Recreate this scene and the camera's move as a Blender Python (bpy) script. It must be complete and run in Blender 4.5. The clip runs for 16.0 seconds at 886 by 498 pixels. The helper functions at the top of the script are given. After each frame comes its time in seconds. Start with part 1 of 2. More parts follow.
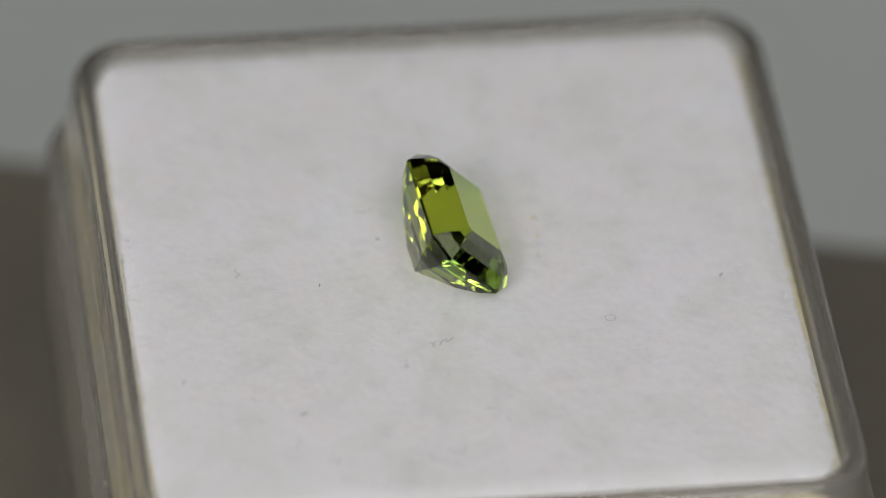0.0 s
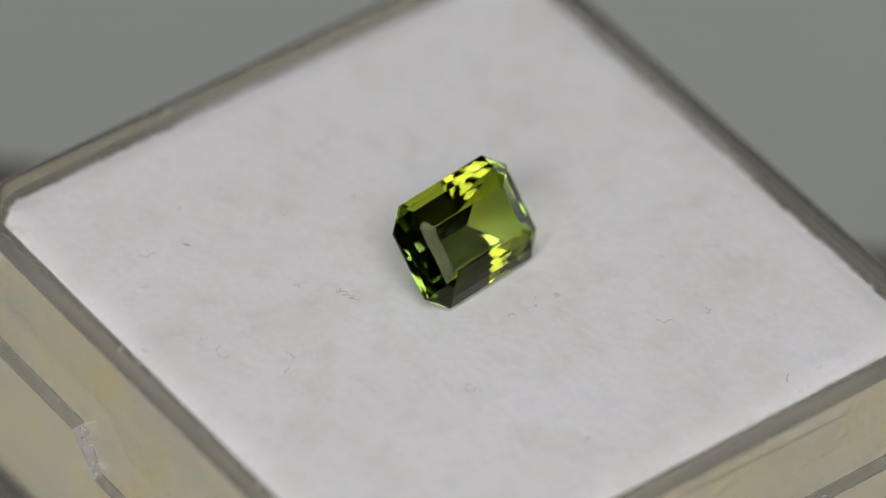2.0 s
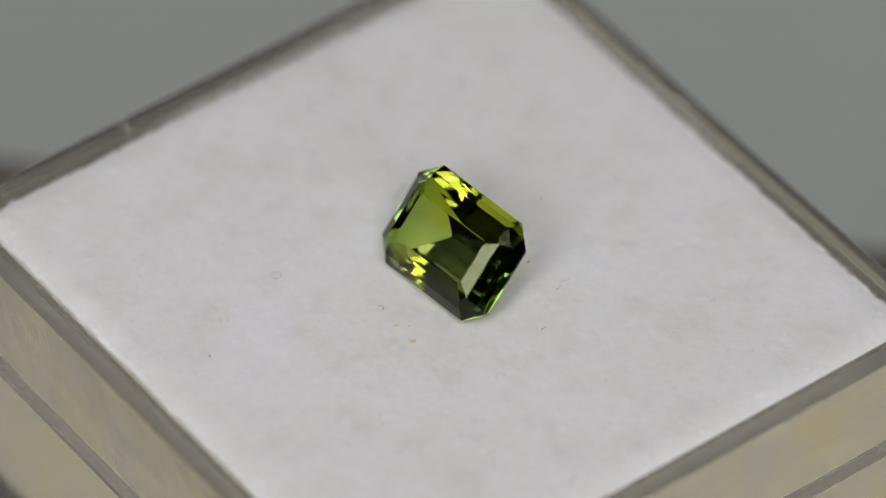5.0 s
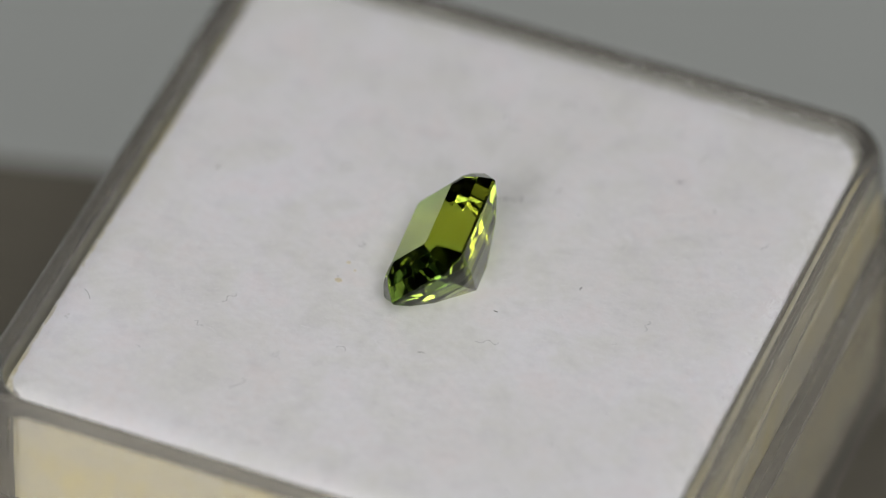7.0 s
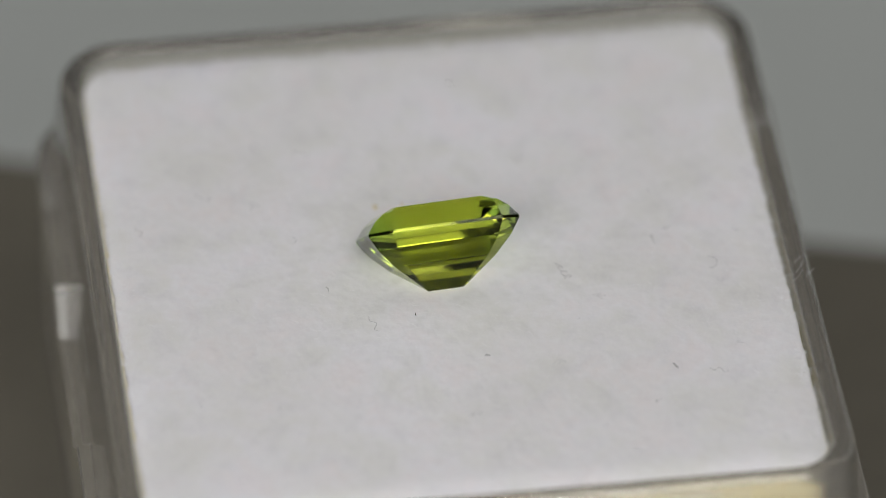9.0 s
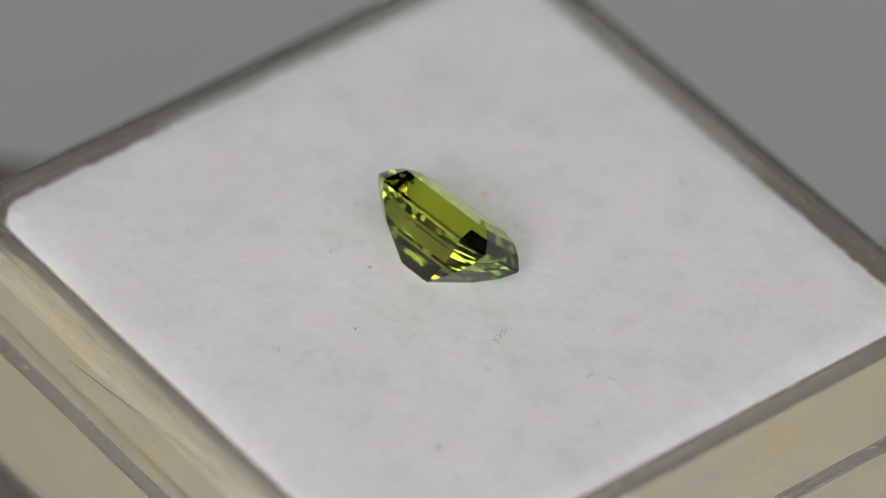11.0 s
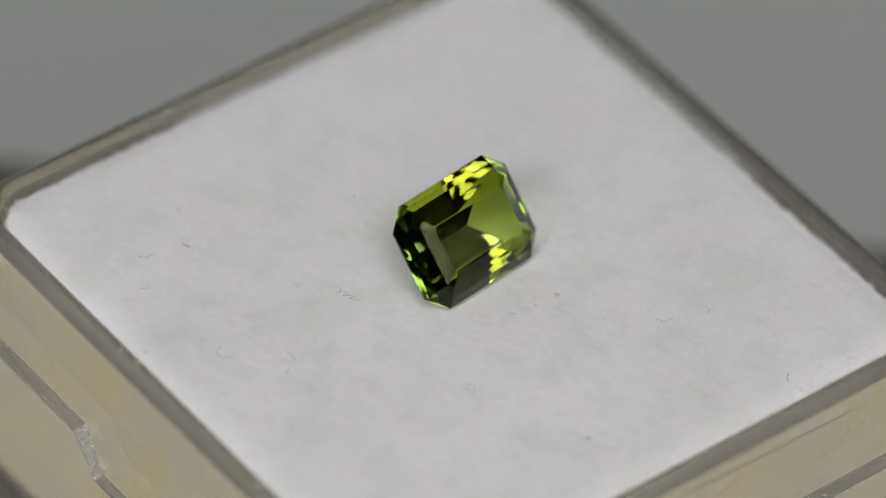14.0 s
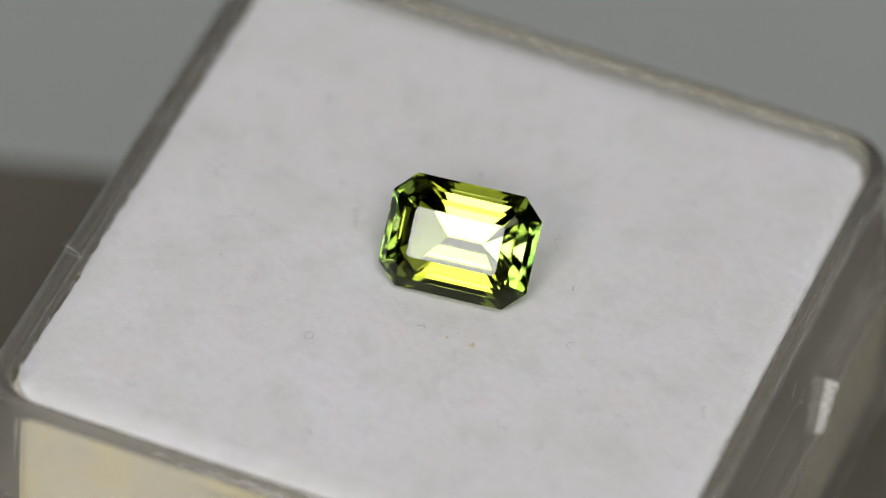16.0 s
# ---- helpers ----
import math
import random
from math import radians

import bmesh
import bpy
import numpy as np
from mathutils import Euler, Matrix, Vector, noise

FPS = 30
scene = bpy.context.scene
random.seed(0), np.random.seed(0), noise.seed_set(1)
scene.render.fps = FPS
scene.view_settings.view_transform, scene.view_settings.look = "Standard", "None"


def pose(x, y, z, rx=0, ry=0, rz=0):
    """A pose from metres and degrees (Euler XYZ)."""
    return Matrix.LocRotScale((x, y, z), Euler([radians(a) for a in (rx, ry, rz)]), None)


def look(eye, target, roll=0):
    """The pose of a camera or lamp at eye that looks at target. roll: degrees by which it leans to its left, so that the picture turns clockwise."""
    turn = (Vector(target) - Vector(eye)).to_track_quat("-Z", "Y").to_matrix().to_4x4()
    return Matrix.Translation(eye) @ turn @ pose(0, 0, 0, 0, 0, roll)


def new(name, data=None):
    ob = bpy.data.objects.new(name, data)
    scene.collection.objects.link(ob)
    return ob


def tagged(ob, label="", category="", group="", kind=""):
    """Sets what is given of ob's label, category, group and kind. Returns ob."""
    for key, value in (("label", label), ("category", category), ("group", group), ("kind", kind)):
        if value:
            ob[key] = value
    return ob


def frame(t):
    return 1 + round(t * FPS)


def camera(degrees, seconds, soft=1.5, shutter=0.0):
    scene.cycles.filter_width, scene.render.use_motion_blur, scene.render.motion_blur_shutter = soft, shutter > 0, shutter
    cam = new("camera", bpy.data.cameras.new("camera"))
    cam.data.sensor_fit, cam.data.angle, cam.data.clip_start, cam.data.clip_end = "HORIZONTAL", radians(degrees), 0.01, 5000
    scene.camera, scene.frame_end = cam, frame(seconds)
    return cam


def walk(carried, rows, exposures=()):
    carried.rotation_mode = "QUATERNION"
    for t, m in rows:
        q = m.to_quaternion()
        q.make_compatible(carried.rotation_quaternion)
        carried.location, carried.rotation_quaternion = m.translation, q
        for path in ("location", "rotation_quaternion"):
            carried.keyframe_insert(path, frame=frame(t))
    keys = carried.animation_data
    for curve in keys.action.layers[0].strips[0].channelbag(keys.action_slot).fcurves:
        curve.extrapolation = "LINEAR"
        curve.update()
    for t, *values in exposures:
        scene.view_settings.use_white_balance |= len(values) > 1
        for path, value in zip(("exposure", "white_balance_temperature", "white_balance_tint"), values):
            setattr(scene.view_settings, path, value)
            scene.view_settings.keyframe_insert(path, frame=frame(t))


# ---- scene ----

MM = 0.001
Z0 = 0.900                      # height of the felt pad over the floor
SPIN, PHASE = 29.98, 9.66       # degrees a second, clockwise from above, and the box's turn at the start

# ---- camera ----
cam = camera(7.5264, 16.0, 1.0)
EYE = Vector((0.0, -0.2160, Z0 + 0.2082))
VIEW = look(EYE, (-0.00032, 0.00101, Z0), 2.80)
walk(cam, [(0.0, VIEW), (16.0, VIEW)])
cam.data.dof.use_dof = True
cam.data.dof.focus_distance = 0.2976
cam.data.dof.aperture_fstop = 20.0

# ---- light ----
world = bpy.data.worlds.new("room_dark")
world.use_nodes = True
world.node_tree.nodes["Background"].inputs[0].default_value = (0.02, 0.02, 0.02, 1)
scene.world = world


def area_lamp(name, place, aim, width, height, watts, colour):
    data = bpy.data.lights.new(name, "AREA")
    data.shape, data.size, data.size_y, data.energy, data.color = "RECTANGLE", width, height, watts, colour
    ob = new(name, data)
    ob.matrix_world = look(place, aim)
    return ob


def from_pad(azimuth, elevation, far):
    a, e = radians(azimuth), radians(elevation)
    return Vector((math.sin(a) * math.cos(e), -math.cos(a) * math.cos(e), math.sin(e))) * far + Vector((0, 0, Z0))


PAD = (0, 0, Z0)
area_lamp("ceiling_lamp", (0.22, -0.85, 2.44), (0.22, -0.85, 0), 1.3, 0.9, 14.6, (1.0, 0.985, 0.985))
area_lamp("desk_lamp_left", from_pad(-28, 39, 0.32), PAD, 0.092, 0.114, 0.31, (1.0, 0.985, 0.98))
area_lamp("desk_lamp_right", from_pad(14, 38.5, 0.32), PAD, 0.138, 0.142, 0.18, (1.0, 0.985, 0.98))
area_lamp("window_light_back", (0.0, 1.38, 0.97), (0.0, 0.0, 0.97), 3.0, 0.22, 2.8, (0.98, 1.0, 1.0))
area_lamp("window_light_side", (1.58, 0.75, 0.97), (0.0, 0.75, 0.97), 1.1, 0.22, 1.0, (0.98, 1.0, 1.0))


# ---- materials ----
def material(name, colour, rough=0.5, metal=0.0):
    m = bpy.data.materials.new(name)
    m.use_nodes = True
    b = m.node_tree.nodes["Principled BSDF"]
    b.inputs["Base Color"].default_value = (*colour, 1)
    b.inputs["Roughness"].default_value = rough
    b.inputs["Metallic"].default_value = metal
    return m, m.node_tree.nodes, m.node_tree.links, b


def noise_node(nodes, links, scale, detail=4.0, rough=0.55):
    co = nodes.new("ShaderNodeTexCoord")
    n = nodes.new("ShaderNodeTexNoise")
    n.inputs["Scale"].default_value, n.inputs["Detail"].default_value, n.inputs["Roughness"].default_value = scale, detail, rough
    links.new(co.outputs["Object"], n.inputs["Vector"])
    return n


def ramp_node(nodes, links, source, stops):
    r = nodes.new("ShaderNodeValToRGB")
    r.color_ramp.elements[0].position, r.color_ramp.elements[0].color = stops[0][0], (*stops[0][1], 1)
    r.color_ramp.elements[1].position, r.color_ramp.elements[1].color = stops[-1][0], (*stops[-1][1], 1)
    for at, colour in stops[1:-1]:
        r.color_ramp.elements.new(at).color = (*colour, 1)
    links.new(source, r.inputs["Fac"])
    return r


def mix_node(nodes, links, kind, factor, a, b):
    m = nodes.new("ShaderNodeMix")
    m.data_type, m.blend_type = "RGBA", kind
    m.inputs[0].default_value = factor
    links.new(a, m.inputs[6])
    links.new(b, m.inputs[7])
    return m


def bump_node(nodes, links, height, strength, distance, shader, normal=None):
    b = nodes.new("ShaderNodeBump")
    b.inputs["Strength"].default_value, b.inputs["Distance"].default_value = strength, distance
    links.new(height, b.inputs["Height"])
    if normal is not None:
        links.new(normal, b.inputs["Normal"])
    links.new(b.outputs["Normal"], shader.inputs["Normal"])
    return b


def felt_material():
    m, n, l, b = material("white_felt", (0.8, 0.79, 0.8), 0.95)
    wide = noise_node(n, l, 160, 5)
    fine = noise_node(n, l, 2600, 4, 0.7)
    mid = noise_node(n, l, 620, 5, 0.65)
    wash = ramp_node(n, l, wide.outputs["Fac"], [(0.3, (0.770, 0.763, 0.762)), (0.5, (0.805, 0.80, 0.808)), (0.72, (0.838, 0.838, 0.880))])
    patch = ramp_node(n, l, mid.outputs["Fac"], [(0.30, (0.93, 0.928, 0.935)), (0.5, (1, 1, 1)), (0.72, (0.985, 0.972, 0.960))])
    a = mix_node(n, l, "MULTIPLY", 1.0, wash.outputs[0], patch.outputs[0])
    f = ramp_node(n, l, fine.outputs["Fac"], [(0.25, (0.95, 0.95, 0.95)), (0.7, (1, 1, 1))])
    blot = ramp_node(n, l, noise_node(n, l, 330, 3, 0.6).outputs["Fac"], [(0.38, (0.975, 0.98, 0.955)), (0.52, (1, 1, 1)), (0.66, (1.0, 0.972, 0.962))])
    c = mix_node(n, l, "MULTIPLY", 1.0, a.outputs[2], blot.outputs[0])
    l.new(mix_node(n, l, "MULTIPLY", 1.0, c.outputs[2], f.outputs[0]).outputs[2], b.inputs["Base Color"])
    b.inputs["Sheen Weight"].default_value = 0.15
    b.inputs["Specular IOR Level"].default_value = 0.1
    clump = noise_node(n, l, 1150, 4, 0.6)
    first = bump_node(n, l, clump.outputs["Fac"], 0.20, 0.00022, b)
    bump_node(n, l, fine.outputs["Fac"], 0.22, 0.00008, b, first.outputs["Normal"])
    return m


def foam_material():
    m, n, l, b = material("cream_foam", (0.72, 0.66, 0.45), 0.95)
    wide = noise_node(n, l, 190, 6, 0.65)
    pores = n.new("ShaderNodeTexVoronoi")
    pores.inputs["Scale"].default_value = 2200
    l.new(n.new("ShaderNodeTexCoord").outputs["Object"], pores.inputs["Vector"])
    a = ramp_node(n, l, wide.outputs["Fac"], [(0.36, (0.56, 0.545, 0.49)), (0.5, (0.61, 0.58, 0.46)), (0.63, (0.64, 0.585, 0.38))])
    f = ramp_node(n, l, pores.outputs["Distance"], [(0.0, (0.86, 0.86, 0.86)), (0.5, (1, 1, 1))])
    l.new(mix_node(n, l, "MULTIPLY", 1.0, a.outputs[0], f.outputs[0]).outputs[2], b.inputs["Base Color"])
    bump_node(n, l, pores.outputs["Distance"], 0.5, 0.0001, b)
    b.inputs["Specular IOR Level"].default_value = 0.1
    return m


def acrylic_material(name, clear, low, high):
    m, n, l, b = material(name, (0.91, 0.885, 0.82), 0.03)
    b.inputs["Transmission Weight"].default_value = clear
    b.inputs["IOR"].default_value = 1.49
    wide = noise_node(n, l, 300, 6, 0.7)
    r = n.new("ShaderNodeMapRange")
    r.inputs["From Min"].default_value, r.inputs["From Max"].default_value = 0.4, 0.75
    r.inputs["To Min"].default_value, r.inputs["To Max"].default_value = low, high
    l.new(wide.outputs["Fac"], r.inputs["Value"])
    l.new(r.outputs["Result"], b.inputs["Roughness"])
    bump_node(n, l, wide.outputs["Fac"], 0.06, 0.0002, b)
    return m


def gem_material(name, below, above, ends, depth):
    """Clear tourmaline: its colour differs between the two long sides, and its ends are bluer."""
    m, n, l, b = material(name, above, 0.0)
    b.inputs["Transmission Weight"].default_value = 1.0
    b.inputs["IOR"].default_value = 1.63
    b.inputs["Specular Tint"].default_value = (*depth, 1)     # what a turn inside the stone takes from the light; also dims outer reflections
    co = n.new("ShaderNodeTexCoord")
    sep = n.new("ShaderNodeSeparateXYZ")
    l.new(co.outputs["Object"], sep.inputs[0])
    ab = n.new("ShaderNodeMath")
    ab.operation = "ABSOLUTE"
    l.new(sep.outputs["X"], ab.inputs[0])
    tips = n.new("ShaderNodeMapRange")
    tips.inputs["From Min"].default_value, tips.inputs["From Max"].default_value = 0.0018, 0.0034
    l.new(ab.outputs[0], tips.inputs["Value"])
    side = n.new("ShaderNodeMapRange")
    side.inputs["From Min"].default_value, side.inputs["From Max"].default_value = -0.0003, 0.0003
    l.new(sep.outputs["Y"], side.inputs["Value"])
    body = ramp_node(n, l, side.outputs["Result"], [(0.0, below), (1.0, above)])
    tip = n.new("ShaderNodeRGB")
    tip.outputs[0].default_value = (*ends, 1)
    blend = mix_node(n, l, "MIX", 1.0, body.outputs[0], tip.outputs[0])
    l.new(tips.outputs["Result"], blend.inputs[0])
    l.new(blend.outputs[2], b.inputs["Base Color"])
    return m


def mottled_material(name, low, high, rough, scale, bump=0.2, depth=0.0003):
    m, n, l, b = material(name, low, rough)
    wide = noise_node(n, l, scale, 5)
    fine = noise_node(n, l, scale * 14, 3)
    a = ramp_node(n, l, wide.outputs["Fac"], [(0.3, low), (0.7, high)])
    f = ramp_node(n, l, fine.outputs["Fac"], [(0.3, (0.9, 0.9, 0.9)), (0.7, (1, 1, 1))])
    l.new(mix_node(n, l, "MULTIPLY", 1.0, a.outputs[0], f.outputs[0]).outputs[2], b.inputs["Base Color"])
    bump_node(n, l, fine.outputs["Fac"], bump, depth, b)
    return m


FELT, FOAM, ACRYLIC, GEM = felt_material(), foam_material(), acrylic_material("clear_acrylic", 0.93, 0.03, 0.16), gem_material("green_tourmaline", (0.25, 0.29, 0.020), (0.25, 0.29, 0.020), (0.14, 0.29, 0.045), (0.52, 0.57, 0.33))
# same stone; the table's pale reflected veil is put into this tint
GEM_TABLE = gem_material("tourmaline_veiled_table", (0.37, 0.46, 0.20), (0.37, 0.46, 0.20), (0.31, 0.45, 0.18), (0.92, 0.93, 0.88))
# same stone again, brighter: light passing through is put into the pavilion's colour
GEM_PAVILION = gem_material("zoned_tourmaline_lit_pavilion", (0.59, 0.68, 0.15), (0.54, 0.60, 0.04), (0.25, 0.46, 0.07), (0.35, 0.42, 0.13))
FROSTED = acrylic_material("frosted_acrylic", 0.80, 0.22, 0.42)
HAZY = acrylic_material("scuffed_acrylic", 0.87, 0.05, 0.26)
STAND = mottled_material("dark_brown_plastic", (0.126, 0.116, 0.090), (0.146, 0.134, 0.104), 0.55, 40)
PAPER = mottled_material("grey_paper", (0.67, 0.705, 0.672), (0.705, 0.74, 0.707), 0.85, 12)
WALL = mottled_material("dark_grey_wall_paint", (0.018, 0.018, 0.017), (0.024, 0.024, 0.023), 0.9, 3)
WOOD = mottled_material("table_wood", (0.16, 0.11, 0.07), (0.22, 0.15, 0.09), 0.5, 6)
LINT = material("grey_lint", (0.33, 0.325, 0.33), 0.9)[0]
DARK_LINT = material("dark_lint", (0.12, 0.115, 0.11), 0.9)[0]
SCUFF = material("pale_scuff", (0.42, 0.41, 0.38), 0.8)[0]
GROOVE = material("grey_groove", (0.17, 0.165, 0.14), 0.7)[0]
WHITE_FIBRE = material("white_fibre", (0.82, 0.82, 0.83), 0.9)[0]
TAN = mottled_material("tan_stain", (0.66, 0.58, 0.40), (0.74, 0.67, 0.50), 0.9, 900)


# ---- building helpers ----
def mesh_from(name, bm, mat, smooth=False):
    bmesh.ops.recalc_face_normals(bm, faces=bm.faces)
    bmesh.ops.scale(bm, vec=(MM, MM, MM), verts=bm.verts)
    me = bpy.data.meshes.new(name)
    for f in bm.faces:
        f.smooth = smooth
    bm.to_mesh(me)
    bm.free()
    me.materials.append(mat)
    return me


def part(name, bm, mat, parent, label="", smooth=False):
    """One mesh, given in millimetres, under a thing or a part."""
    ob = new(name, mesh_from(name, bm, mat, smooth))
    ob.parent = parent
    return tagged(ob, label)


def ring(half, radius, zed, breaks=(), steps=12):
    """A rounded square, anticlockwise; zed is a height or a function of x, y."""
    pts, k = [], half - radius
    for q in range(4):
        c, s = (1, 0, -1, 0)[q], (0, 1, 0, -1)[q]
        flat = [(half, b) for b in breaks]
        arc = [(k + radius * math.cos(a), k + radius * math.sin(a)) for a in (math.pi / 2 * i / steps for i in range(steps + 1))]
        for x, y in flat + arc:
            pts.append((c * x - s * y, s * x + c * y))
    return [(x, y, zed(x, y) if callable(zed) else zed) for x, y in pts]


def skin(bm, rings, cap_first=True, cap_last=True):
    rows = [[bm.verts.new(p) for p in r] for r in rings]
    for a, b in zip(rows, rows[1:]):
        for i in range(len(a)):
            j = (i + 1) % len(a)
            bm.faces.new((a[i], a[j], b[j], b[i]))
    if cap_first:
        bm.faces.new(rows[0])
    if cap_last:
        bm.faces.new(rows[-1])
    return rows


def box_bm(x0, x1, y0, y1, z0, z1, bevel=0.0):
    bm = bmesh.new()
    bmesh.ops.create_cube(bm, size=1.0)
    for v in bm.verts:
        v.co = Vector(((x0 + x1) / 2 + v.co.x * (x1 - x0), (y0 + y1) / 2 + v.co.y * (y1 - y0), (z0 + z1) / 2 + v.co.z * (z1 - z0)))
    if bevel:
        bmesh.ops.bevel(bm, geom=bm.edges[:], offset=bevel, segments=3, affect="EDGES", profile=0.5)
    return bm


def split_parts(bm, mat, parent, groups, labels=()):
    """Parts of one closed surface: groups tells each face's part by its index in bm."""
    bmesh.ops.recalc_face_normals(bm, faces=bm.faces)
    made = []
    for name in dict.fromkeys(groups):
        piece, at = bmesh.new(), {}
        for f, g in zip(bm.faces, groups):
            if g == name:
                for v in f.verts:
                    if v.index not in at:
                        at[v.index] = piece.verts.new(v.co)
                piece.faces.new([at[v.index] for v in f.verts])
        bmesh.ops.scale(piece, vec=(MM, MM, MM), verts=piece.verts)
        name = name.split("|")[0]
        me = bpy.data.meshes.new(name)
        piece.to_mesh(me)
        piece.free()
        me.materials.append(mat)
        ob = new(name, me)
        ob.parent = parent
        made.append(tagged(ob, dict(labels).get(name, "")))
    bm.free()
    return made


# ---- room and table ----
def structure(name, bm, mat, label):
    return tagged(new(name, mesh_from(name, bm, mat)), label, "", "", "structure")


structure("floor", box_bm(-1600, 1600, -1800, 1400, -100, 0), WOOD, "plain brown wooden floor of the room")
structure("ceiling", box_bm(-1600, 1600, -1800, 1400, 2500, 2600), WALL, "plain dark grey painted ceiling of the room")
structure("wall_north", box_bm(-1600, 1600, 1400, 1500, 0, 2500), WALL, "plain dark grey painted wall behind the table")
structure("wall_south", box_bm(-1600, 1600, -1900, -1800, 0, 2500), WALL, "plain dark grey painted wall behind the camera")
structure("wall_east", box_bm(1600, 1700, -1800, 1400, 0, 2500), WALL, "plain dark grey painted side wall")
structure("wall_west", box_bm(-1700, -1600, -1800, 1400, 0, 2500), WALL, "plain dark grey painted side wall")


def build_table():
    table = tagged(new("table"), "plain brown wooden work table under grey paper", "table")
    part("tabletop", box_bm(-600, 600, -350, 650, 700, 730, 2), WOOD, table)
    for x in (-560, 510):
        for y in (-320, 570):
            part("leg", box_bm(x, x + 50, y, y + 50, 0, 700, 2), WOOD, table)


def build_paper():
    """A sheet that lies on the table and sweeps up behind it."""
    path = [(-340, 732)] + [(y, 732) for y in range(-300, 421, 60)]
    path += [(420 + 180 * math.sin(a), 732 + 180 * (1 - math.cos(a))) for a in (math.radians(6 * i) for i in range(1, 10))]
    bm = bmesh.new()
    rows = []
    for i, (y, z) in enumerate(path):
        a, b = path[max(i - 1, 0)], path[min(i + 1, len(path) - 1)]
        d = Vector((b[0] - a[0], b[1] - a[1])).normalized()
        rows.append([(-550, y, z), (550, y, z), (550, y + d.y * 0.8, z - d.x * 0.8), (-550, y + d.y * 0.8, z - d.x * 0.8)])
    skin(bm, rows)
    ob = new("paper_backdrop", mesh_from("paper_backdrop", bm, PAPER))
    tagged(ob, "seamless neutral grey paper sheet lying on the table", "backdrop", "", "structure")


build_table()
build_paper()

STAND_TOP = -22.0


def build_stand():
    bm = box_bm(-110, 110, -130, 0, 733 - 900, STAND_TOP, 0.8)
    ob = new("stand_block", mesh_from("stand_block", bm, STAND))
    ob.matrix_world = Matrix.Translation((0, 0.0276, Z0)) @ Matrix.Rotation(radians(-4.3), 4, "Z")
    tagged(ob, "matte dark brown block standing on the grey paper", "stand")


build_stand()


def build_turntable():
    bm = bmesh.new()
    rows = []
    for r, z in ((13.6, STAND_TOP), (14, STAND_TOP + 0.4), (14, -15.3), (13.6, -14.9)):
        rows.append([(r * math.cos(math.tau * i / 48), r * math.sin(math.tau * i / 48), z) for i in range(48)])
    skin(bm, rows)
    return tagged(new("turntable", mesh_from("turntable", bm, STAND)), "small round dark turntable under the clear box", "turntable")


turntable = build_turntable()

# ---- the clear box ----
RIM, INNER, NECK, SKIRT, BODY, FOOT = 0.42, 15.08, 16.06, 16.50, 17.15, -14.5      # the neck widens from lip to shoulder
BREAKS = (-5.2, -3.5, 0.0, 3.5, 5.2)


def ledge(x, y):
    """The shoulder lies lower in the middle of two opposite sides."""
    if abs(y) > abs(x):
        k = min(max((5.2 - abs(x)) / 1.7, 0.0), 1.0)
        return -4.6 - 1.75 * k
    return -4.6


def build_box():
    box = tagged(new("specimen_box"), "clear acrylic gem box with stepped shoulder, scuffed and lidless", "box")
    bm = bmesh.new()
    half = (NECK - INNER) / 2
    lip = [(INNER + half * (1 - math.cos(a)), RIM - (0.30 if a < 1.6 else 0.65) * (1 - math.sin(a))) for a in (math.pi * k / 12 for k in range(13))]
    rings = [ring(14.8, 1.6, FOOT + 1.2, BREAKS), ring(INNER, 1.9, FOOT + 1.6, BREAKS)]
    rings += [ring(h, 1.9 + (h - INNER) * 0.9, z, BREAKS) for h, z in lip]
    low = [ring(h, r, z, BREAKS) for h, r, z in (
        (SKIRT, 3.1, lambda x, y: ledge(x, y) + 0.06), (SKIRT + 0.06, 3.14, ledge), (BODY - 0.08, 3.5, ledge),
        (BODY, 3.6, lambda x, y: ledge(x, y) - 0.08), (BODY, 3.6, FOOT + 0.3), (BODY - 0.3, 3.4, FOOT))]
    for k in (0, 1):                         # the neck keeps its slope down into the notches
        low[k] = [(x, y + math.copysign((SKIRT - NECK) * (-4.6 - ledge(x, y)) / 4.3, y), z) for x, y, z in low[k]]
    rings += low
    n = len(skin(bm, rings)[0])
    bm.verts.index_update()
    names = ("base", "inner_wall") + ("rim",) * 12 + ("neck_wall", "shoulder", "shoulder", "shoulder", "outer_wall", "base")
    groups = [name for name in names for _ in range(n)] + ["base", "base"]
    for i, f in enumerate(bm.faces):
        c = f.calc_center_median()
        if groups[i] == "shoulder" and abs(c.y) > abs(c.x) and 3.5 < abs(c.x) < 5.2:
            groups[i] = "notch_ramp|" + ("a" if c.x > 0 else "b") + ("a" if c.y > 0 else "b")
    for piece in split_parts(bm, ACRYLIC, box, groups, (("notch_ramp", "frosted sloping end of a notch"),)):
        piece.visible_shadow = False
        if piece.name.startswith("notch_ramp"):
            piece.data.materials[0] = FROSTED
        if piece.name.startswith("outer_wall"):
            piece.data.materials[0] = HAZY
        if piece.name.startswith("rim"):
            for face in piece.data.polygons:
                face.use_smooth = True
    return box


specimen_box = build_box()


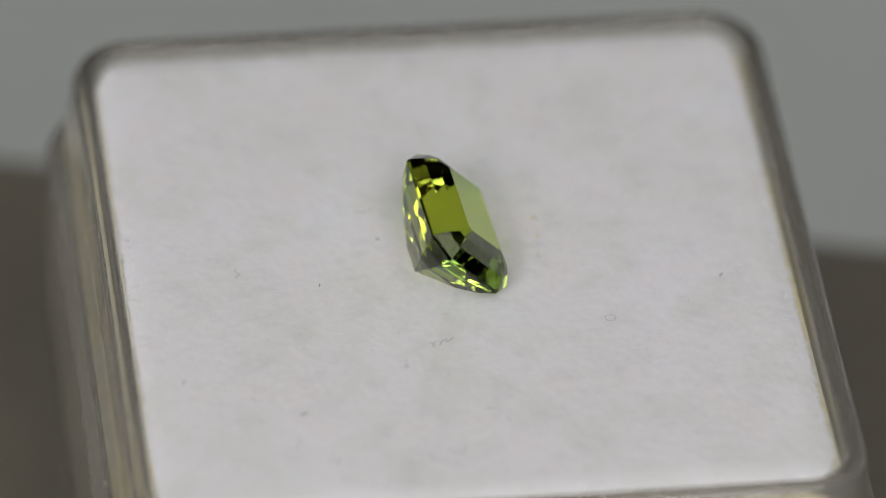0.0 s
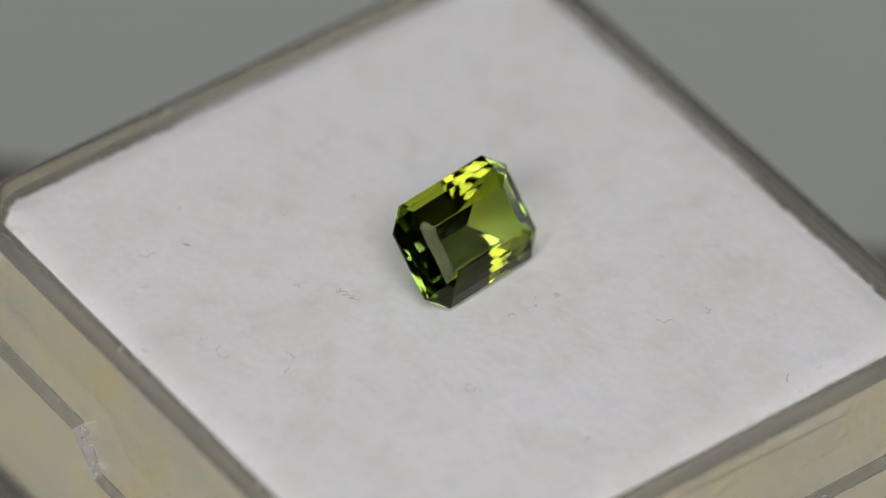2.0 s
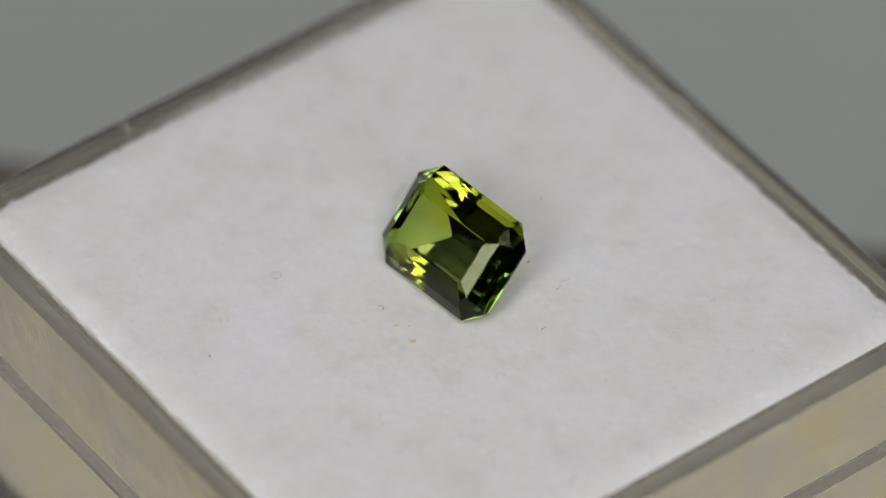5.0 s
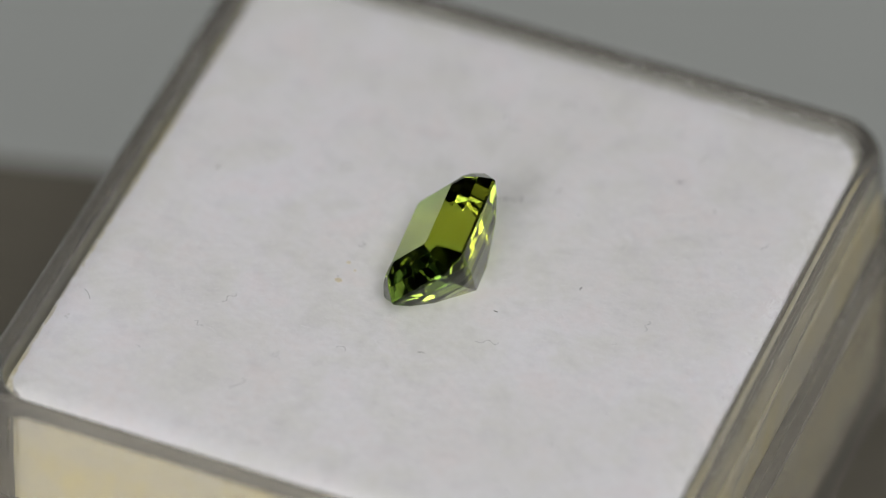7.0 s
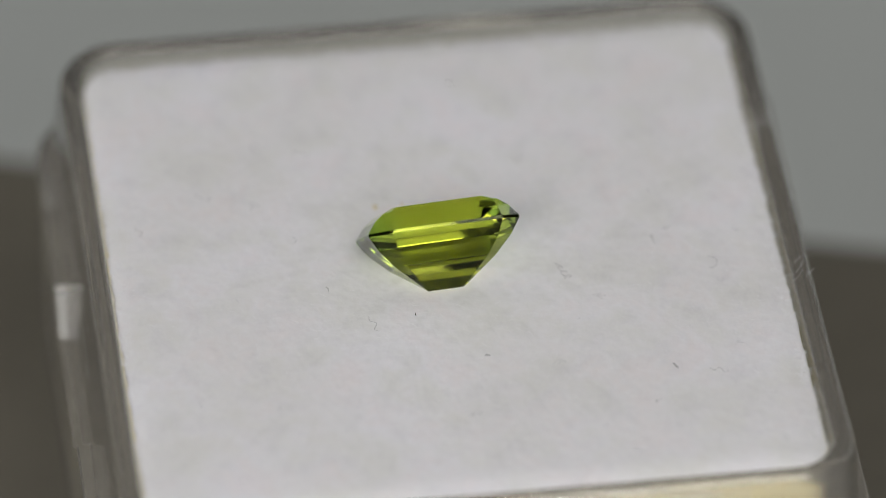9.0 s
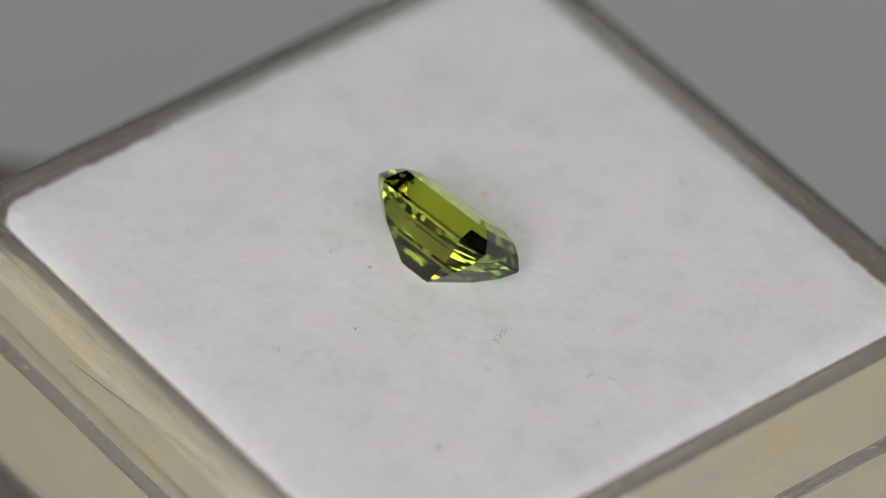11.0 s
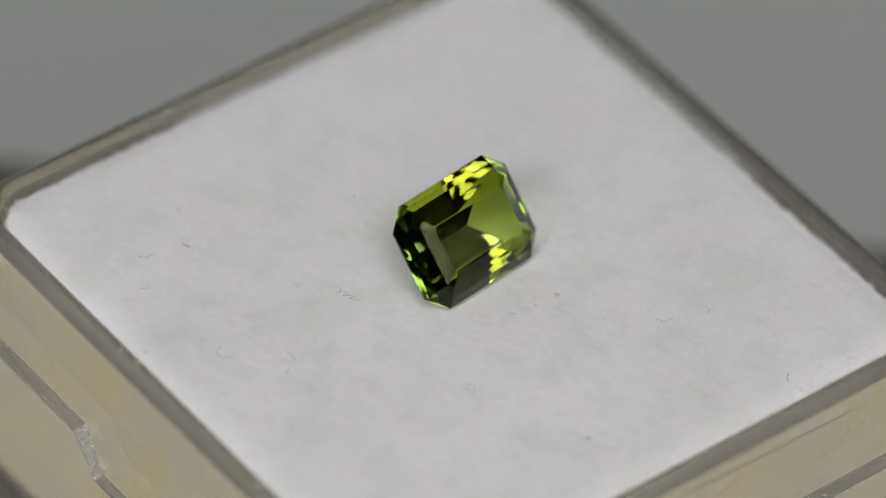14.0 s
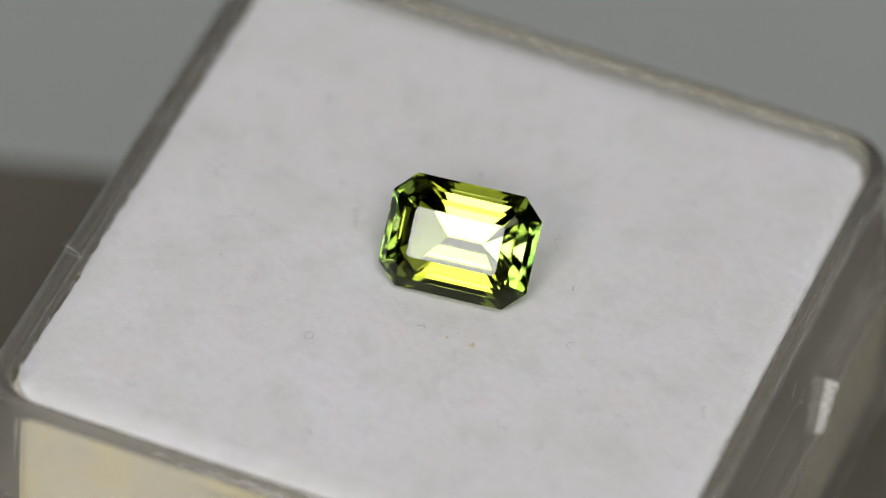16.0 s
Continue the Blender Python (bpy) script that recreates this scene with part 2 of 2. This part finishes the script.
# ---- the pad ----
def pad_height(x, y):
    p = Vector((x, y, 0))
    dent = -0.26 * math.exp(-(((x - 0.1) / 2.7) ** 4 + ((y - 0.6) / 3.7) ** 4))     # pressed in under the stone
    edge = max(abs(x), abs(y))
    soft = -0.35 * max(0.0, (edge - 13.6) / 1.4) ** 2
    return dent + soft + 0.04 * noise.noise(p * 0.3) + 0.012 * noise.noise(p * 1.3) + 0.009 * noise.noise(p * 2.6) + 0.012 * noise.noise(p * 4.5)


def cut(x):
    """The pad is cut a little short on one side of the box."""
    return x - 0.22 * max(0.0, x / 14.94) ** 8


def to_round(x, y, half, radius):
    k = half - radius
    dx, dy = max(abs(x) - k, 0) / radius, max(abs(y) - k, 0) / radius
    if dx > 0 and dy > 0:
        s = max(dx, dy) / math.hypot(dx, dy)
        return math.copysign(k + dx * s * radius, x), math.copysign(k + dy * s * radius, y)
    return x, y


def build_pad():
    pad = tagged(new("foam_pad"), "white fuzzy felt-topped cream foam pad filling the clear box", "pad")
    bm = bmesh.new()
    skin(bm, [ring(14.5, 1.6, FOOT + 1.3), ring(14.9, 1.8, FOOT + 1.7), ring(14.98, 1.86, FOOT + 2.5), ring(14.98, 1.86, -5.0), ring(14.98, 1.86, -4.3), ring(14.98, 1.86, -2.4), ring(14.98, 1.86, -1.6), ring(14.98, 1.86, -0.75), ring(14.7, 1.7, -0.6)])
    for v in bm.verts:                       # pressed flat against one of the walls
        if -4.6 < v.co.z < -2:
            v.co.x -= 0.2 * (v.co.x < -13)
    part("foam_block", bm, FOAM, pad, "cream open-cell foam block")
    bm = bmesh.new()
    n, half = 200, 14.94
    top = []
    for i in range(n + 1):
        row = []
        for j in range(n + 1):
            x, y = to_round((2 * i / n - 1) * half, (2 * j / n - 1) * half, half, 1.9)
            e = 1.0 if i in (0, n) or j in (0, n) else 0.0
            w = (0.09 * noise.noise(Vector((x * 1.3, y * 1.3, 7))) + 0.04 * noise.noise(Vector((x * 4, y * 4, 3)))) * e
            row.append(bm.verts.new((x * (1 - 0.004 * e) + w, y * (1 - 0.004 * e) + w, pad_height(x, y))))
        top.append(row)
    for i in range(n):
        for j in range(n):
            bm.faces.new((top[i][j], top[i + 1][j], top[i + 1][j + 1], top[i][j + 1]))
    rim = [top[i][0] for i in range(n)] + [top[n][j] for j in range(n)] + [top[i][n] for i in range(n, 0, -1)] + [top[0][j] for j in range(n, 0, -1)]
    low = [bm.verts.new((v.co.x, v.co.y, -0.58)) for v in rim]
    for i in range(len(rim)):
        j = (i + 1) % len(rim)
        bm.faces.new((rim[i], rim[j], low[j], low[i]))
    bm.faces.new(low)
    for v in bm.verts:
        v.co.x = cut(v.co.x)
    part("felt_top", bm, FELT, pad, "white matted felt layer", True)
    return pad


foam_pad = build_pad()


def strand(bm, pts, width):
    """A thin three-sided thread through the points."""
    rows = []
    for i, p in enumerate(pts):
        p = Vector(p)
        d = (Vector(pts[min(i + 1, len(pts) - 1)]) - Vector(pts[max(i - 1, 0)])).normalized()
        a = d.cross(Vector((0.31, 0.2, 0.93))).normalized()
        b = d.cross(a)
        w = width * (0.35 if i in (0, len(pts) - 1) else 1.0)
        rows.append([bm.verts.new(p + (a * math.cos(q) + b * math.sin(q)) * w) for q in (0, 2.09, 4.19)])
    for a, b in zip(rows, rows[1:]):
        for i in range(3):
            j = (i + 1) % 3
            bm.faces.new((a[i], a[j], b[j], b[i]))


def build_fuzz(pad):
    rnd = random.Random(5)
    bm = bmesh.new()
    for _ in range(1000):                     # tufts along the cut edge
        q, u = rnd.randrange(4), rnd.uniform(-14.6, 14.6)
        x, y = to_round(*((14.9, u), (u, 14.9), (-14.9, u), (u, -14.9))[q], 14.9, 1.9)
        inset = rnd.uniform(0.962, 0.998)
        x, y = x * inset, y * inset
        out = Vector((x, y, 0)).normalized()
        lean = out * rnd.uniform(0.1, 1.0) + Vector((rnd.gauss(0, 0.45), rnd.gauss(0, 0.45), rnd.uniform(0.1, 0.8)))
        long = rnd.uniform(0.10, 0.30)
        for _ in range(11):
            px, py = x + rnd.gauss(0, 0.11), y + rnd.gauss(0, 0.11)
            d = (lean + Vector((rnd.gauss(0, 0.3), rnd.gauss(0, 0.3), rnd.gauss(0, 0.3)))).normalized()
            n = long * rnd.uniform(0.6, 1.15)
            bend = Vector((rnd.gauss(0, 1), rnd.gauss(0, 1), rnd.gauss(-0.3, 0.6))) * n * 0.2
            p = Vector((px, py, pad_height(px, py) - 0.04))
            pts = [p, p + d * n * 0.5, p + d * n + bend]
            room = max(0.0, max(max(abs(v.x), abs(v.y)) for v in pts) - 15.02)
            shift = Vector((x, y, 0)).normalized() * room * 1.4
            strand(bm, [v - shift for v in pts], rnd.uniform(0.007, 0.012))
    for v in bm.verts:
        v.co.x = cut(v.co.x)
    tagged(part("fuzz", bm, WHITE_FIBRE, pad), "", "", "", "stuff")
    bm = bmesh.new()
    for _ in range(1500):
        x, y = to_round(rnd.uniform(-14.6, 14.6), rnd.uniform(-14.6, 14.6), 14.6, 1.8)
        a, n = rnd.uniform(0, math.tau), rnd.uniform(0.2, 0.7)
        if abs(x - 0.1) < 2.9 and abs(y - 0.6) < 4.0:
            continue
        p = Vector((x, y, pad_height(x, y)))
        d = Vector((math.cos(a), math.sin(a), rnd.uniform(-0.05, 0.12)))
        s = Vector((-d.y, d.x, 0)) * rnd.gauss(0, 0.25) * n
        strand(bm, [p - Vector((0, 0, 0.01)), p + d * n * 0.5 + s + Vector((0, 0, 0.015)), p + d * n], rnd.uniform(0.004, 0.007))
    tagged(part("nap", bm, WHITE_FIBRE, pad), "", "", "", "stuff")


build_fuzz(foam_pad)


# kind, place on the felt, size and heading in degrees
LINT_AT = (("knot", -1.5, -5.05, 0.48, 20), ("curl", 6.2, -4.1, 0.24, 0), ("hook", 3.67, 0.25, 0.28, 60), ("hook", 1.93, 6.67, 0.35, 150),
           ("angle", 5.25, 10.45, 0.85, 320), ("wave", -3.8, 3.75, 0.75, 20), ("speck", -3.44, 1.83, 0.12, 0), ("speck", -6.4, -0.95, 0.12, 80),
           ("wave", -9.95, 0.1, 0.5, 100), ("dash", -13.0, -6.65, 0.5, 70), ("angle", -10.1, -7.95, 0.30, 200), ("speck", -8.05, -9.05, 0.22, 30),
           ("wave", -8.5, -10.9, 0.6, 75), ("dash", 0.13, -9.36, 0.6, 15), ("dash", 13.6, 7.9, 0.65, 140), ("hook", -1.7, -11.66, 0.6, 160),
           ("dash", 0.8, -10.05, 0.4, 120), ("wave", 7.76, 5.64, 0.6, 65), ("wave", 8.3, 7.7, 0.4, 160), ("dash", -1.4, 5.5, 0.35, 200),
           ("tuft", -3.27, -6.39, 0.35, 0), ("speck", 11.55, -1.76, 0.14, 60), ("tuft", -6.9, -12.1, 0.35, 40), ("tuft", 4.35, 8.15, 0.35, 10),
           ("tuft", -7.2, -4.05, 0.30, 0), ("wave", 3.3, 13.4, 0.5, 30))


def lint_line(kind, size, rnd):
    """The course of a fibre about its own middle."""
    steps = [i / 12 for i in range(13)]
    if kind == "knot":
        return [((q * 2 - 1) * size * 1.15 + 0.16 * math.sin(q * 21), 0.17 * math.cos(q * 19) * (1 - 0.4 * q)) for q in (i / 30 for i in range(31))]
    if kind == "curl":
        return [(size * math.cos(q * 6.6), size * 0.9 * math.sin(q * 6.6) + 0.05 * q) for q in steps]
    if kind == "hook":
        return [(size * (0.6 * math.cos(q * 3.6)), size * (0.5 * math.sin(q * 3.6) - 0.8 * max(0, q - 0.75))) for q in steps]
    if kind == "angle":
        return [(0.0, size * (0.5 - q * 1.6) if q < 0.625 else -size * 0.5) if q < 0.625 else ((q - 0.6) * size, -size * 0.5 + 0.2 * size * (q - 0.6)) for q in steps]
    if kind == "wave":
        return [((q * 2 - 1) * size * 0.7, 0.13 * math.sin(q * 10) * (1.3 - q)) for q in steps]
    if kind == "speck":
        return [((q * 2 - 1) * size, rnd.gauss(0, 0.01)) for q in (0, 0.3, 0.7, 1)]
    if kind == "tuft":
        return [(rnd.gauss(0, size * 0.4), rnd.gauss(0, size * 0.4)) for _ in range(9)]
    return [((q * 2 - 1) * size * 0.5, 0.05 * math.sin(q * 4)) for q in steps]


def build_lint(pad):
    rnd = random.Random(11)
    spots = list(LINT_AT)
    for _ in range(16):
        spots.append((rnd.choice(("hook", "dash", "wave")), rnd.uniform(-14, 14), rnd.uniform(-14, 14), rnd.uniform(0.15, 0.32), rnd.uniform(0, 360)))
    for i, (kind, x, y, size, heading) in enumerate(spots):
        bm = bmesh.new()
        c, z, pts = math.cos(radians(heading)), math.sin(radians(heading)), []
        for k, (u, v) in enumerate(lint_line(kind, size, rnd)):
            px, py = x + c * u - z * v, y + z * u + c * v
            pts.append((px, py, pad_height(px, py) + 0.016 + 0.012 * math.sin(k * 1.3)))
        dark = kind in ("speck", "dash") and i < len(LINT_AT)
        strand(bm, pts, 0.024 if kind == "speck" else 0.0045 if kind == "tuft" else rnd.uniform(0.010, 0.014) if i < len(LINT_AT) else 0.006)
        part("lint_fibre", bm, DARK_LINT if dark else LINT, pad, "dark speck of lint" if dark else "curled grey lint fibre")
    for x, y, r in ((3.72, 2.70, 0.17), (3.75, 1.5, 0.10), (3.3, 1.85, 0.06)):
        bm = bmesh.new()
        outer = []
        for k in range(14):
            q = math.tau * k / 14
            d = r * (1 + 0.4 * noise.noise(Vector((math.cos(q) * 1.3 + x, math.sin(q) * 1.3 + y, 3))))
            outer.append((x + d * math.cos(q) * 1.25, y + d * math.sin(q)))
        rows = [[(px, py, pad_height(px, py) - 0.02) for px, py in outer], [(x + (px - x) * 0.6, y + (py - y) * 0.6, pad_height(px, py) + 0.022) for px, py in outer]]
        skin(bm, rows)
        part("stain", bm, TAN, pad, "small tan stain on the felt")


build_lint(foam_pad)


def build_stray_fibres(pad):
    """Longer fibres that reach from the felt over the rim."""
    rnd = random.Random(23)
    for u, side in ((6.3, 3), (6.6, 3), (6.0, 3), (-3.1, 3), (-3.6, 3)):
        c, s = (1, 0, -1, 0)[side], (0, 1, 0, -1)[side]
        bm = bmesh.new()
        d, lift, pts = 14.5, -0.05, []
        for k in range(9):
            pts.append((c * d - s * u, s * d + c * u, lift))
            d += rnd.uniform(0.05, 0.34)
            u += rnd.gauss(0, 0.22)
            lift += 0.22 if k < 4 else rnd.gauss(0, 0.16)
            if k == 6 and rnd.random() < 0.5:
                d -= 0.6
        strand(bm, pts, rnd.uniform(0.003, 0.005))
        part("stray_fibre", bm, WHITE_FIBRE, pad, "fine white fibre reaching over the rim")


def build_scratches(box):
    rnd = random.Random(31)
    grooves = [(0, 10.2, -0.95, -7.0, -0.5, 0.05), (0, 9.7, -1.93, 5.1, -3.2, 0.02), (2, -7.3, -2.5, 5.0, -0.75, 0.05), (3, -9.0, -2.6, 1.0, -2.9, 0.02),
               (1, -8.0, -2.3, 3.0, -2.8, 0.018)]
    marks = list(grooves)
    for _ in range(5):
        a, z = rnd.uniform(-12, 12), rnd.uniform(-4.0, -0.9)
        marks.append((rnd.randrange(4), a, z, a + rnd.gauss(0, 0.5), z + rnd.gauss(0, 0.35), rnd.uniform(0.008, 0.014)))
    for side, a, za, b, zb, w in marks:
        c, s = (1, 0, -1, 0)[side], (0, 1, 0, -1)[side]
        bm = bmesh.new()
        pts = []
        for k in range(7):
            q = k / 6
            u, z = a + (b - a) * q, za + (zb - za) * q + rnd.gauss(0, 0.015)
            d = NECK + (SKIRT - NECK) * (z + 0.3) / -4.3 + 0.012
            pts.append((c * d - s * u, s * d + c * u, z))
        strand(bm, pts, w * 0.6)
        part("scratch", bm, GROOVE if (side, a, za, b, zb, w) in grooves else SCUFF, box, "fine scuff line on the acrylic")

    for k in range(12):                      # short chips on the ledge
        side, u = k % 4, rnd.choice((-1, 1)) * rnd.uniform(5.6, 13.0)
        c, s = (1, 0, -1, 0)[side], (0, 1, 0, -1)[side]
        d, a, n = rnd.uniform(16.35, 16.95), rnd.uniform(0, math.tau), rnd.uniform(0.05, 0.2)
        pts = []
        for q in (-1, -0.3, 0.4, 1):
            v, e = u + n * q * math.cos(a) + rnd.gauss(0, 0.03), d + n * q * math.sin(a) * 0.6
            pts.append((c * e - s * v, s * e + c * v, -4.592))
        bm = bmesh.new()
        strand(bm, pts, rnd.uniform(0.012, 0.035))
        part("chip", bm, SCUFF, box, "small pale chip on the acrylic ledge")


build_stray_fibres(foam_pad)
build_scratches(specimen_box)


# ---- the stone ----
def octagon(l, h, c, w):
    return [(l - c, h, w), (l, h - c, w), (l, -h + c, w), (l - c, -h, w), (-l + c, -h, w), (-l, -h + c, w), (-l, h - c, w), (-l + c, h, w)]


def build_gem():
    gem = tagged(new("gemstone"), "transparent yellow-green emerald-cut tourmaline lying tilted on white felt", "gemstone")
    bm = bmesh.new()
    rings = [octagon(2.05, 1.13, 0.13, 1.13), octagon(2.58, 1.66, 0.25, 0.90), octagon(3.02, 2.12, 0.62, 0.57),
             octagon(3.412, 2.564, 0.938, 0.07), octagon(3.412, 2.564, 0.938, -0.07),
             octagon(3.02, 2.10, 0.74, -0.71), octagon(2.26, 1.36, 0.44, -1.53)]
    for r in rings:
        for p in r:
            bm.verts.new(p)
    for x in (-0.803, 0.803):
        bm.verts.new((x, 0.0, -2.697))
    bmesh.ops.convex_hull(bm, input=bm.verts[:])
    bmesh.ops.dissolve_limit(bm, angle_limit=radians(0.6), verts=bm.verts[:], edges=bm.edges[:])
    bm.verts.index_update()
    groups = []
    for f in bm.faces:
        w = f.calc_center_median().z
        groups.append("table_facet" if w > 1.12 else "crown" if w > 0.075 else "girdle" if w > -0.075 else "pavilion")
    for piece in split_parts(bm, GEM, gem, groups, (("table_facet", "flat top facet, tinted paler for its reflected veil"),)):
        # table facet takes the copy tinted paler for reflected light
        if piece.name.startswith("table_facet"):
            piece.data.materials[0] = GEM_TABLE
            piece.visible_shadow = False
        # pavilion takes the copy brightened for light passing through
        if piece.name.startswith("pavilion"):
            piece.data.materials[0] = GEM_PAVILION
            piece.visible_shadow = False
    return gem


gemstone = build_gem()
GEM_POSE = Matrix(((-0.0957, -0.6633, 0.7422, 0.309 * MM), (0.9954, -0.0655, 0.0698, 0.567 * MM), (0.0023, 0.7455, 0.6665, 1.98 * MM), (0, 0, 0, 1)))
BOX_POSE = pose(0.455 * MM, 0.083 * MM, 0, -1.05, 0.88, 0)


# ---- what turns ----
def turn(t):
    return Matrix.Translation((0, 0, Z0)) @ Matrix.Rotation(radians(PHASE - SPIN * t), 4, "Z")


def motions():
    times = [i * 0.25 for i in range(65)]
    walk(turntable, [(t, turn(t)) for t in times])
    walk(specimen_box, [(t, turn(t) @ BOX_POSE) for t in times])
    walk(foam_pad, [(t, turn(t) @ BOX_POSE) for t in times])
    walk(gemstone, [(t, turn(t) @ GEM_POSE) for t in times])


motions()
